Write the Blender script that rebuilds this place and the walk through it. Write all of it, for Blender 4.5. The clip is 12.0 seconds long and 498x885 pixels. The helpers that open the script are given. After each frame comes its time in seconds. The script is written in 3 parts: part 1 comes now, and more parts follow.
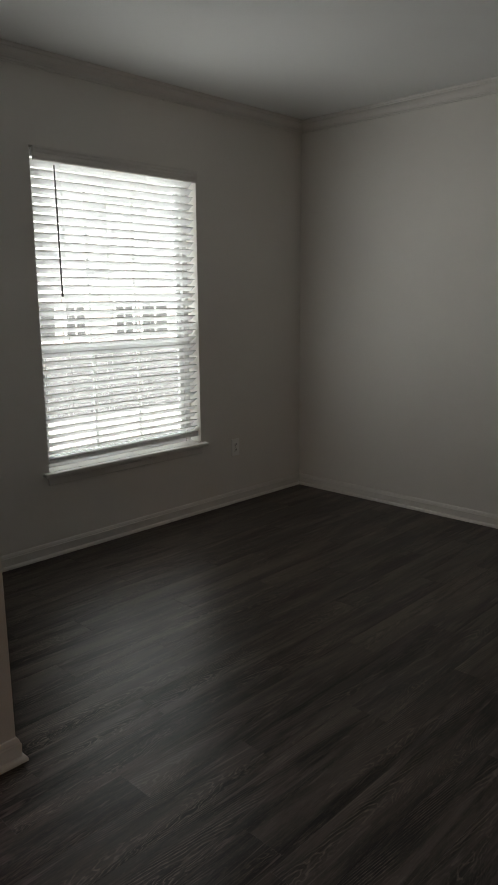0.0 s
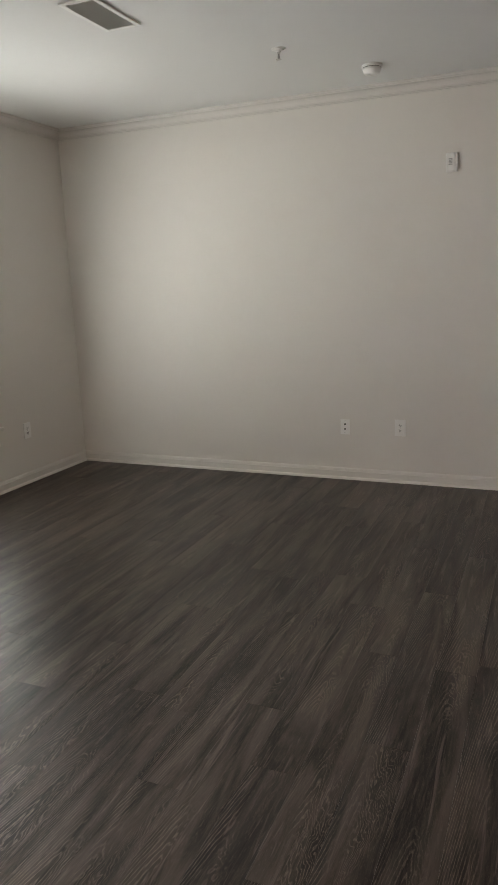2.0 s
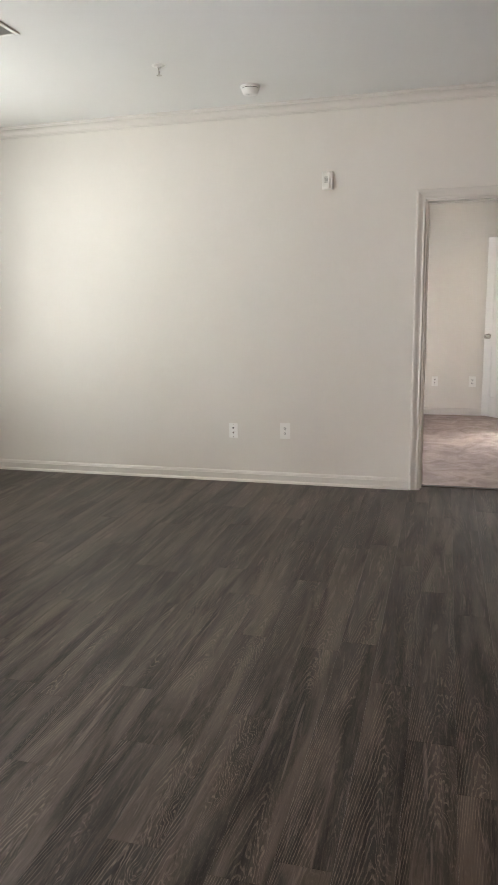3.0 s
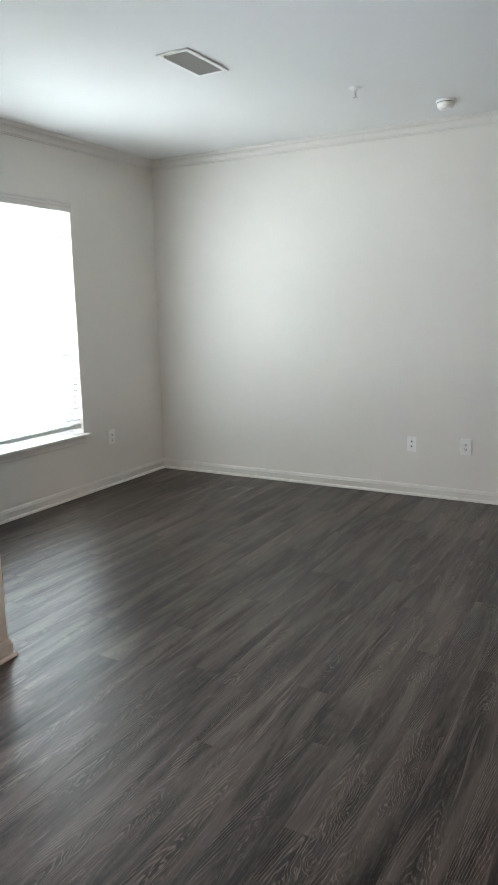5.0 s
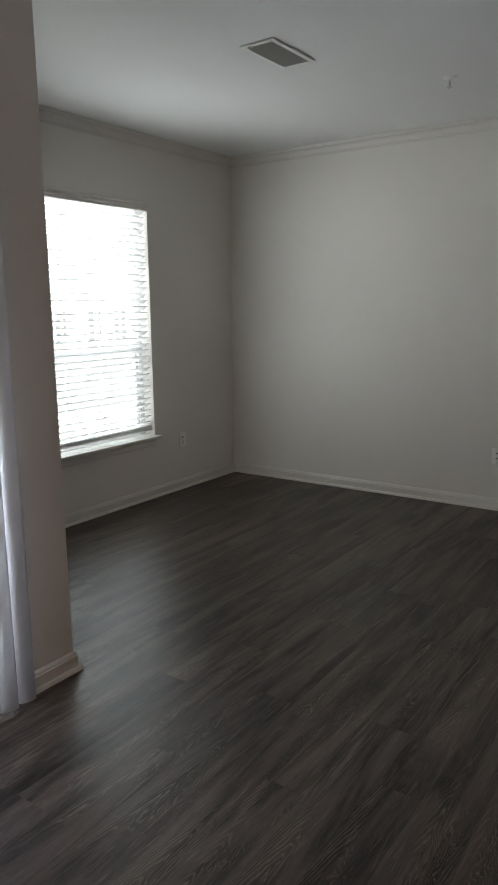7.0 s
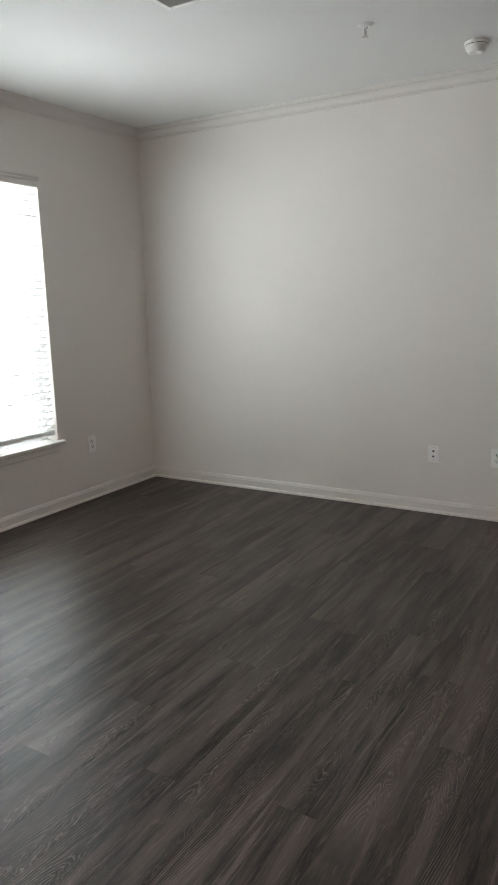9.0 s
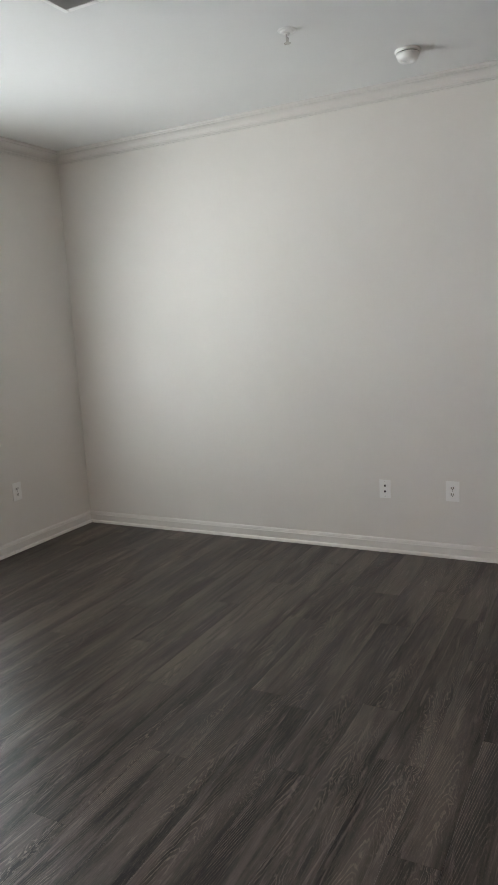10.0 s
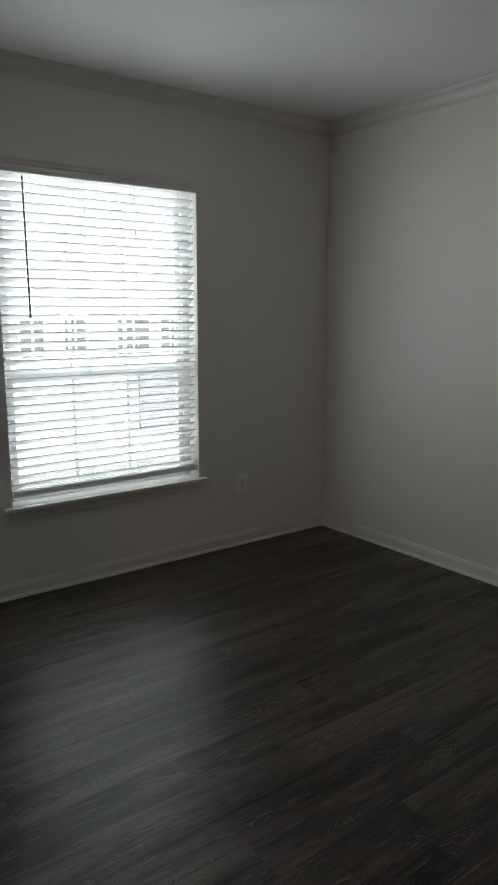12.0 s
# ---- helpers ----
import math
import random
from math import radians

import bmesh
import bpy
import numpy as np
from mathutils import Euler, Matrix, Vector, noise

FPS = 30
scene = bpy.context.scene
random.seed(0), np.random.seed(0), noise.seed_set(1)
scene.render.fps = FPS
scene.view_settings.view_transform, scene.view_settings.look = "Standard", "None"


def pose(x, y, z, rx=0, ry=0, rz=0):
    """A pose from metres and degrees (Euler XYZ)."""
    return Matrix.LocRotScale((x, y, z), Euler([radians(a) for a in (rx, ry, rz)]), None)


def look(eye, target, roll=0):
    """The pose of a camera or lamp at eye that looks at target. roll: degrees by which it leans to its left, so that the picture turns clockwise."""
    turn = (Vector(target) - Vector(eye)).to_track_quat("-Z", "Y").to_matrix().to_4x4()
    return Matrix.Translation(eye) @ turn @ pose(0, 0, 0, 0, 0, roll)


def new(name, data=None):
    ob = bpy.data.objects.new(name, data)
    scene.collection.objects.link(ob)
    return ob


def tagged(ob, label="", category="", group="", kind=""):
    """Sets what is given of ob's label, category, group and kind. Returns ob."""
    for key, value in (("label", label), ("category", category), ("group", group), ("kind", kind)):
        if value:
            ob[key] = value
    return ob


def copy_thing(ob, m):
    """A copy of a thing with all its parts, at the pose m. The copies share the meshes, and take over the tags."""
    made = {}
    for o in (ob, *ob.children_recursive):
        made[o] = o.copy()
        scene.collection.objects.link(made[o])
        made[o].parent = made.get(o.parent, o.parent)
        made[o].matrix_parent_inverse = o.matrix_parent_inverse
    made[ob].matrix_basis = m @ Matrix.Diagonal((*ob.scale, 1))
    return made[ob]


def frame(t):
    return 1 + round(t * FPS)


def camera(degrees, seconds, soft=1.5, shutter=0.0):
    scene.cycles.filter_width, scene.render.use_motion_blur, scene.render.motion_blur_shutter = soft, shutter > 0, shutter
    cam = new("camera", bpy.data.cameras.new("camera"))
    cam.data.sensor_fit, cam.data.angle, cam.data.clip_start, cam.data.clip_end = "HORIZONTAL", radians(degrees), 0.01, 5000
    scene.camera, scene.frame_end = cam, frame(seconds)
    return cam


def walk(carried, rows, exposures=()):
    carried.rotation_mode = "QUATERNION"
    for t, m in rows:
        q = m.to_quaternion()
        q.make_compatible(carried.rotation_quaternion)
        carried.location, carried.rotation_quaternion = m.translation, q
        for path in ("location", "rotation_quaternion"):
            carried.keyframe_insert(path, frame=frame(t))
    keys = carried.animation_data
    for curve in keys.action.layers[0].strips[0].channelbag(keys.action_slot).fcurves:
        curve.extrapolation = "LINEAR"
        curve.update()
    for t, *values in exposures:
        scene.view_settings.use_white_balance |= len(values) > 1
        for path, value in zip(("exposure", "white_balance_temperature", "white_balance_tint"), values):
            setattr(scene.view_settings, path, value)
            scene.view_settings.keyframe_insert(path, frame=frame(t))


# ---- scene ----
cam = camera(38.6, 12.0)
PATH = [
    (0, (0.066, -0.202, 1.485), (-1.29, 1.212, 1.085), -0.4),
    (0.5, (0.134, -0.436, 1.456), (-1.187, 1.004, 1.029), 0.0),
    (1, (0.165, -0.594, 1.452), (-1.113, 0.884, 1.028), -0.3),
    (1.5, (0.18, -0.844, 1.459), (-0.826, 0.838, 1.058), -2.6),
    (2, (0.241, -0.99, 1.482), (-0.524, 0.806, 1.046), -2.1),
    (2.5, (0.336, -1.043, 1.424), (-0.238, 0.832, 1.033), -1.4),
    (2.7, (0.379, -1.07, 1.431), (-0.145, 0.816, 1.026), -1.1),
    (4.3, (0.513, -1.224, 1.389), (-0.1, 0.644, 1.024), -1.2),
    (4.5, (0.504, -1.251, 1.41), (-0.226, 0.574, 1.038), -1.5),
    (5, (0.416, -1.217, 1.478), (-0.549, 0.494, 1.103), -1.2),
    (5.5, (0.369, -1.225, 1.464), (-0.801, 0.354, 1.092), -0.3),
    (6, (0.362, -1.221, 1.482), (-0.858, 0.319, 1.108), -0.8),
    (6.5, (0.344, -1.181, 1.47), (-0.846, 0.379, 1.082), -0.7),
    (7, (0.282, -1.081, 1.507), (-0.843, 0.529, 1.129), -0.7),
    (7.5, (0.193, -1.001, 1.488), (-0.811, 0.683, 1.091), -1.8),
    (7.7, (0.2, -0.967, 1.495), (-0.787, 0.724, 1.089), -2.6),
    (9.3, (0.2, -0.335, 1.465), (-0.817, 1.343, 1.072), -1.3),
    (9.5, (0.178, -0.242, 1.491), (-0.822, 1.449, 1.117), -1.4),
    (10, (0.129, -0.083, 1.48), (-0.789, 1.661, 1.144), -3.2),
    (10.5, (0.179, 0.1, 1.473), (-0.885, 1.755, 1.115), -2.4),
    (11, (0.241, 0.287, 1.515), (-1.012, 1.802, 1.146), 0.9),
    (11.5, (0.215, 0.482, 1.498), (-1.211, 1.83, 1.11), -1.1),
    (12, (0.147, 0.675, 1.535), (-1.421, 1.861, 1.17), 0.1),
]
EXPOSURES = [(0.0, 2.20, 6700, 8), (0.5, 2.50, 6700, 8), (1.0, 2.65, 6700, 8), (1.5, 2.92, 7050, 9), (2.0, 3.75, 6900, 9), (2.5, 4.25, 6900, 9),
             (4.5, 4.67, 6050, 5), (5.0, 4.38, 6000, 4), (5.5, 3.75, 5850, 4), (6.0, 3.10, 6050, 4), (6.5, 3.03, 6000, 5), (7.0, 3.06, 6300, 7), (7.5, 3.01, 6400, 8),
             (9.5, 4.08, 6300, 8), (10.0, 4.07, 6300, 8), (10.5, 4.17, 6100, 7), (11.0, 4.19, 5950, 6), (11.5, 3.55, 5900, 6), (12.0, 2.45, 6200, 6)]
walk(cam, [(t, look(eye, target, roll)) for t, eye, target, roll in PATH], EXPOSURES)

# ---- daylight ----
SUN_ELEVATION, SUN_AZIMUTH = radians(50), radians(70)
sky_world = bpy.data.worlds.new("sky")
scene.world = sky_world
sky_world.use_nodes = True
wn = sky_world.node_tree
sky = wn.nodes.new("ShaderNodeTexSky")
sky.sky_type, sky.sun_disc = "NISHITA", False
sky.air_density, sky.dust_density, sky.ozone_density = 1.0, 6.0, 1.0
sky.sun_elevation, sky.sun_rotation = SUN_ELEVATION, SUN_AZIMUTH
haze = wn.nodes.new("ShaderNodeHueSaturation")
haze.inputs["Saturation"].default_value = 0.35
wn.links.new(sky.outputs["Color"], haze.inputs["Color"])
wn.links.new(haze.outputs["Color"], wn.nodes["Background"].inputs["Color"])
wn.nodes["Background"].inputs["Strength"].default_value = 0.15
sun = new("sun", bpy.data.lights.new("sun", "SUN"))
sun.data.energy, sun.data.angle, sun.data.color = 1.3, radians(12), (1.0, 0.96, 0.91)
toward_sun = Vector((math.sin(SUN_AZIMUTH) * math.cos(SUN_ELEVATION), math.cos(SUN_AZIMUTH) * math.cos(SUN_ELEVATION), math.sin(SUN_ELEVATION)))
sun.matrix_world = look((0, 0, 40), Vector((0, 0, 40)) - toward_sun)

def daylight(name, width, height, watts, colour, at, toward):
    """An area lamp standing in for daylight at an opening."""
    ob = new(name, bpy.data.lights.new(name, "AREA"))
    ob.data.shape, ob.data.size, ob.data.size_y = "RECTANGLE", width, height
    ob.data.energy, ob.data.color = watts, colour
    ob.matrix_world = look(at, toward)
    return ob


# Lamps added to the sky's light; the first sits room-side of the slats.
daylight("window_daylight", 1.14, 1.66, 0.80, (0.97, 0.99, 1.0), (-3.532, 2.469, 1.375), (0.0, 2.469, 1.375))
daylight("sky_daylight", 1.16, 1.70, 3.4, (0.97, 0.99, 1.0), (-3.72, 2.469, 1.39), (0.0, 2.469, 1.39))
daylight("patio_daylight", 1.70, 1.40, 7.6, (0.85, 0.86, 1.0), (-2.14, -0.45, 0.75), (0.0, -0.45, 0.75))


# ---- materials ----
def material(name):
    m = bpy.data.materials.new(name)
    m.use_nodes = True
    nt = m.node_tree
    return m, nt, nt.nodes["Principled BSDF"]


def node(nt, kind, inputs=(), operation="", blend_type=""):
    n = nt.nodes.new(kind)
    if operation:
        n.operation = operation
    if blend_type:
        n.data_type, n.blend_type = "RGBA", blend_type
    for key, value in dict(inputs).items():
        if hasattr(value, "is_linked") or hasattr(value, "links"):
            nt.links.new(value, n.inputs[key])
        else:
            n.inputs[key].default_value = value
    return n


def noise_at(nt, where, scale, detail=4.0, rough=0.55, distortion=0.0):
    return node(nt, "ShaderNodeTexNoise", {"Vector": where, "Scale": scale, "Detail": detail, "Roughness": rough, "Distortion": distortion}).outputs["Fac"]


def ramp(nt, fac, *stops):
    r = node(nt, "ShaderNodeValToRGB", {"Fac": fac})
    e = r.color_ramp.elements
    while len(e) < len(stops):
        e.new(0.5)
    for el, (at, value) in zip(e, stops):
        el.position = at
        el.color = (*value, 1) if isinstance(value, tuple) else (value, value, value, 1)
    return r.outputs["Color"]


def maths(nt, op, a, b=0.0, c=0.0):
    return node(nt, "ShaderNodeMath", {0: a, 1: b, 2: c}, operation=op).outputs[0]


def mixed(nt, fac, a, b, blend="MIX"):
    n = node(nt, "ShaderNodeMix", blend_type=blend)
    for i, v in ((0, fac), (6, a), (7, b)):
        if hasattr(v, "is_linked"):
            nt.links.new(v, n.inputs[i])
        else:
            n.inputs[i].default_value = v if i == 0 else (*v, 1)
    return n.outputs[2]


def paint(name, colour, rough, peel=0.0, peel_scale=180.0, drift=0.04, metal=0.0):
    """Plain paint or plastic with a faint unevenness of tone, gloss and relief."""
    m, nt, b = material(name)
    where = node(nt, "ShaderNodeNewGeometry").outputs["Position"]
    broad = noise_at(nt, where, 1.3, 3)
    fine = noise_at(nt, where, 35.0, 4)
    dark = tuple(c * (1 - drift) for c in colour)
    light = tuple(min(1, c * (1 + drift)) for c in colour)
    tone = mixed(nt, maths(nt, "MULTIPLY_ADD", fine, 0.35, maths(nt, "MULTIPLY", broad, 0.65)), dark, light)
    nt.links.new(tone, b.inputs["Base Color"])
    nt.links.new(maths(nt, "MULTIPLY_ADD", fine, 0.16, rough - 0.08), b.inputs["Roughness"])
    b.inputs["Metallic"].default_value = metal
    if peel:
        grain = noise_at(nt, where, peel_scale, 3, 0.6)
        bump = node(nt, "ShaderNodeBump", {"Height": grain, "Strength": peel, "Distance": 0.004})
        nt.links.new(bump.outputs[0], b.inputs["Normal"])
    return m


WALL = paint("wall_paint", (0.81, 0.785, 0.745), 0.62, 0.12)
CEILING = paint("ceiling_paint", (0.83, 0.83, 0.815), 0.8, 0.3, 120.0)
TRIM = paint("trim_paint", (0.76, 0.735, 0.70), 0.34)
PLASTIC = paint("white_plastic", (0.93, 0.925, 0.905), 0.32)
VINYL = paint("white_vinyl", (0.87, 0.87, 0.86), 0.4)
DARK = paint("dark_slot", (0.015, 0.015, 0.015), 0.6)
GREY = paint("grey_grille", (0.46, 0.46, 0.45), 0.5)
LOUVRE = paint("louvre_paint", (0.72, 0.72, 0.70), 0.5)
CHROME = paint("brushed_nickel", (0.6, 0.58, 0.55), 0.28, metal=1.0)
DOORPAINT = paint("door_paint", (0.86, 0.855, 0.835), 0.4, 0.05, 60.0)
WAND = paint("clear_grey_wand", (0.10, 0.10, 0.10), 0.3)
SEAL = paint("transition_strip", (0.05, 0.04, 0.035), 0.5)
CONCRETE = paint("concrete", (0.42, 0.41, 0.39), 0.85, 0.5, 40.0, 0.12)
PARKING = paint("parking_asphalt", (0.16, 0.158, 0.155), 0.9, 0.6, 60.0, 0.25)
SIDING = paint("pale_render", (0.64, 0.64, 0.63), 0.8, 0.4, 30.0, 0.08)
STONE = paint("dark_stone", (0.19, 0.19, 0.20), 0.85, 0.5, 8.0, 0.5)
BRICK = paint("red_brick", (0.30, 0.262, 0.255), 0.85, 0.5, 20.0, 0.25)
DARKGLASS = paint("far_glass", (0.07, 0.071, 0.074), 0.3)
CARPAINT = paint("grey_car_paint", (0.10, 0.105, 0.13), 0.25)
RUBBER = paint("tyre_rubber", (0.02, 0.02, 0.02), 0.8)


def translucent(name, colour, through_share, rough):
    m, nt, b = material(name)
    where = node(nt, "ShaderNodeNewGeometry").outputs["Position"]
    fine = noise_at(nt, where, 14.0, 4)
    tone = mixed(nt, fine, tuple(c * 0.95 for c in colour), tuple(min(1, c * 1.03) for c in colour))
    nt.links.new(tone, b.inputs["Base Color"])
    b.inputs["Roughness"].default_value = rough
    t = node(nt, "ShaderNodeBsdfTranslucent", {"Color": tone})
    mix = node(nt, "ShaderNodeMixShader", {0: through_share})
    nt.links.new(b.outputs[0], mix.inputs[1])
    nt.links.new(t.outputs[0], mix.inputs[2])
    nt.links.new(mix.outputs[0], nt.nodes["Material Output"].inputs["Surface"])
    return m


SLAT = translucent("blind_slat_vinyl", (0.91, 0.91, 0.905), 0.50, 0.4)
VANE = translucent("vertical_vane_vinyl", (0.84, 0.84, 0.85), 0.30, 0.45)


def glass():
    m, nt, b = material("clear_glass")
    clear = node(nt, "ShaderNodeBsdfTransparent", {"Color": (0.94, 0.96, 0.95, 1)})
    gloss = node(nt, "ShaderNodeBsdfGlossy", {"Roughness": 0.01})
    mix = node(nt, "ShaderNodeMixShader", {0: maths(nt, "MULTIPLY_ADD", maths(nt, "POWER", node(nt, "ShaderNodeLayerWeight", {"Blend": 0.5}).outputs["Facing"], 4.0), 0.5, 0.03)})
    nt.links.new(clear.outputs[0], mix.inputs[1])
    nt.links.new(gloss.outputs[0], mix.inputs[2])
    nt.links.new(mix.outputs[0], nt.nodes["Material Output"].inputs["Surface"])
    return m


GLASS = glass()


def screen_mesh():
    m, nt, b = material("grey_screen_mesh")
    b.inputs["Base Color"].default_value = (0.10, 0.10, 0.105, 1)
    b.inputs["Roughness"].default_value = 0.7
    clear = node(nt, "ShaderNodeBsdfTransparent")
    mix = node(nt, "ShaderNodeMixShader", {0: 0.16})
    nt.links.new(clear.outputs[0], mix.inputs[1])
    nt.links.new(b.outputs[0], mix.inputs[2])
    nt.links.new(mix.outputs[0], nt.nodes["Material Output"].inputs["Surface"])
    return m


SCREEN = screen_mesh()


def plank_vinyl():
    """Dark grey-brown oak print: broad tone by plank, long streaks, cathedral figure and pale brushed strands."""
    m, nt, b = material("dark_oak_plank")
    rnd = node(nt, "ShaderNodeObjectInfo").outputs["Random"]
    pos = node(nt, "ShaderNodeNewGeometry").outputs["Position"]
    jump = node(nt, "ShaderNodeCombineXYZ", {0: maths(nt, "MULTIPLY", rnd, 37.0), 1: maths(nt, "MULTIPLY", rnd, 91.0), 2: maths(nt, "MULTIPLY", rnd, 13.0)}).outputs[0]
    p = node(nt, "ShaderNodeVectorMath", {0: pos, 1: jump}, operation="ADD").outputs[0]

    def stretched(sx, sy):
        return node(nt, "ShaderNodeMapping", {"Vector": p, "Scale": (sx, sy, 1.0)}).outputs[0]

    streak = noise_at(nt, stretched(9.0, 0.95), 1.0, 4, 0.58, 1.1)
    wide = noise_at(nt, stretched(5.0, 0.55), 1.3, 2, 0.5, 0.5)
    grain = noise_at(nt, stretched(95.0, 8.0), 1.0, 4, 0.7, 0.6)
    fibre = noise_at(nt, stretched(290.0, 15.0), 1.0, 3, 0.65)
    speck = noise_at(nt, stretched(260.0, 60.0), 1.0, 3, 0.7)
    local = node(nt, "ShaderNodeSeparateXYZ", {0: node(nt, "ShaderNodeTexCoord").outputs["Object"]})
    field = noise_at(nt, stretched(16.0, 5.0), 1.0, 3.0, 0.55, 0.4)
    heart = maths(nt, "MULTIPLY_ADD", maths(nt, "FRACT", maths(nt, "MULTIPLY", rnd, 17.3)), 0.07, -0.035)
    across = maths(nt, "ABSOLUTE", maths(nt, "MULTIPLY_ADD", field, 0.05, maths(nt, "SUBTRACT", maths(nt, "SUBTRACT", local.outputs[0], heart), 0.025)))
    arch = maths(nt, "MULTIPLY_ADD", maths(nt, "POWER", across, 1.4), 22.0, local.outputs[1])
    arch = maths(nt, "MULTIPLY_ADD", field, 0.55, arch)
    rings = maths(nt, "SINE", maths(nt, "MULTIPLY_ADD", arch, 80.0, maths(nt, "MULTIPLY", fibre, 3.0)))
    ring_line = ramp(nt, maths(nt, "MULTIPLY_ADD", rings, 0.5, 0.5), (0.66, 0.0), (0.98, 1.0))
    where_figure = ramp(nt, noise_at(nt, stretched(12.0, 1.5), 1.0, 2, 0.5), (0.46, 0.0), (0.60, 1.0))
    figure = maths(nt, "MULTIPLY", maths(nt, "MULTIPLY", ring_line, where_figure), ramp(nt, speck, (0.38, 0.35), (0.60, 1.0)))
    tone = mixed(nt, ramp(nt, streak, (0.37, 0.0), (0.65, 1.0)), (0.0085, 0.0068, 0.0056), (0.080, 0.062, 0.048))
    tone = mixed(nt, ramp(nt, wide, (0.41, 0.88), (0.51, 0.0)), tone, (0.0095, 0.0072, 0.0064))
    tone = mixed(nt, ramp(nt, rnd, (0.0, 0.0), (0.72, 0.04), (0.92, 0.14), (1.0, 0.30)), tone, (0.020, 0.0155, 0.014))
    tone = mixed(nt, maths(nt, "MULTIPLY", ramp(nt, grain, (0.47, 0.0), (0.70, 1.0)), 0.42), tone, (0.135, 0.098, 0.080))
    tone = mixed(nt, maths(nt, "MULTIPLY", figure, 0.50), tone, (0.28, 0.225, 0.18))
    tone = mixed(nt, maths(nt, "MULTIPLY", ramp(nt, speck, (0.56, 0.0), (0.72, 1.0)), 0.28), tone, (0.19, 0.145, 0.12))
    strand = ramp(nt, noise_at(nt, stretched(42.0, 2.6), 1.0, 3, 0.6, 1.4), (0.58, 0.0), (0.70, 1.0))
    tone = mixed(nt, maths(nt, "MULTIPLY", strand, 0.50), tone, (0.20, 0.155, 0.135))
    tone = mixed(nt, maths(nt, "MULTIPLY", ramp(nt, fibre, (0.54, 0.0), (0.68, 1.0)), 0.42), tone, (0.012, 0.009, 0.008))
    nt.links.new(tone, b.inputs["Base Color"])
    rough = maths(nt, "MULTIPLY_ADD", grain, 0.20, maths(nt, "MULTIPLY_ADD", noise_at(nt, pos, 2.1, 3), 0.10, 0.22))
    nt.links.new(rough, b.inputs["Roughness"])
    nt.links.new(maths(nt, "MULTIPLY_ADD", ramp(nt, streak, (0.38, 0.0), (0.60, 1.0)), 0.18, 0.28), b.inputs["Specular IOR Level"])
    height = maths(nt, "SUBTRACT", maths(nt, "MULTIPLY", grain, 0.7), maths(nt, "MULTIPLY", fibre, 0.5))
    bump = node(nt, "ShaderNodeBump", {"Height": height, "Strength": 0.25, "Distance": 0.002})
    nt.links.new(bump.outputs[0], b.inputs["Normal"])
    return m


PLANK = plank_vinyl()


def carpet():
    m, nt, b = material("beige_carpet")
    pos = node(nt, "ShaderNodeNewGeometry").outputs["Position"]
    pile = noise_at(nt, pos, 160.0, 4, 0.7)
    swirl = noise_at(nt, pos, 4.5, 5, 0.65, 0.9)
    tone = mixed(nt, maths(nt, "MULTIPLY_ADD", pile, 0.45, maths(nt, "MULTIPLY", ramp(nt, swirl, (0.36, 0.0), (0.64, 1.0)), 0.55)), (0.25, 0.195, 0.18), (0.58, 0.475, 0.435))
    nt.links.new(tone, b.inputs["Base Color"])
    b.inputs["Roughness"].default_value = 0.95
    bump = node(nt, "ShaderNodeBump", {"Height": pile, "Strength": 0.8, "Distance": 0.01})
    nt.links.new(bump.outputs[0], b.inputs["Normal"])
    return m


CARPET = carpet()


# ---- shapes ----
def mesh_of(bm, mat, name, smooth=False):
    data = bpy.data.meshes.new(name)
    bmesh.ops.recalc_face_normals(bm, faces=bm.faces)
    bm.to_mesh(data)
    bm.free()
    data.materials.append(mat)
    if smooth:
        for f in data.polygons:
            f.use_smooth = True
    return data


def part(name, bm, mat, parent=None, label="", smooth=False):
    """Links a bmesh as one object, under a thing or part if one is given."""
    ob = new(name, mesh_of(bm, mat, name, smooth))
    if parent is not None:
        ob.parent = parent
    return tagged(ob, label)


def thing(name, label, category, group=""):
    return tagged(new(name), label, category, group)


def box(x0, x1, y0, y1, z0, z1, bevel=0.0, into=None, segments=1):
    bm = into or bmesh.new()
    made = bmesh.ops.create_cube(bm, size=1)["verts"]
    for v in made:
        v.co = Vector(((x0 + x1) / 2 + v.co.x * (x1 - x0), (y0 + y1) / 2 + v.co.y * (y1 - y0), (z0 + z1) / 2 + v.co.z * (z1 - z0)))
    if bevel:
        edges = list({e for v in made for e in v.link_edges})
        bmesh.ops.bevel(bm, geom=edges, offset=bevel, segments=segments, affect="EDGES", profile=0.5)
    return bm


def lathe(profile, steps=24, into=None, m=Matrix()):
    """A turned solid about z from (radius, height) pairs."""
    bm = into or bmesh.new()
    rings = []
    for r, z in profile:
        if r < 1e-5:
            rings.append([bm.verts.new(m @ Vector((0, 0, z)))] * steps)
        else:
            rings.append([bm.verts.new(m @ Vector((r * math.cos(2 * math.pi * k / steps), r * math.sin(2 * math.pi * k / steps), z))) for k in range(steps)])
    for a, b in zip(rings, rings[1:]):
        for k in range(steps):
            quad = []
            for v in (a[k], a[(k + 1) % steps], b[(k + 1) % steps], b[k]):
                if v not in quad:
                    quad.append(v)
            if len(quad) > 2:
                bm.faces.new(quad)
    return bm


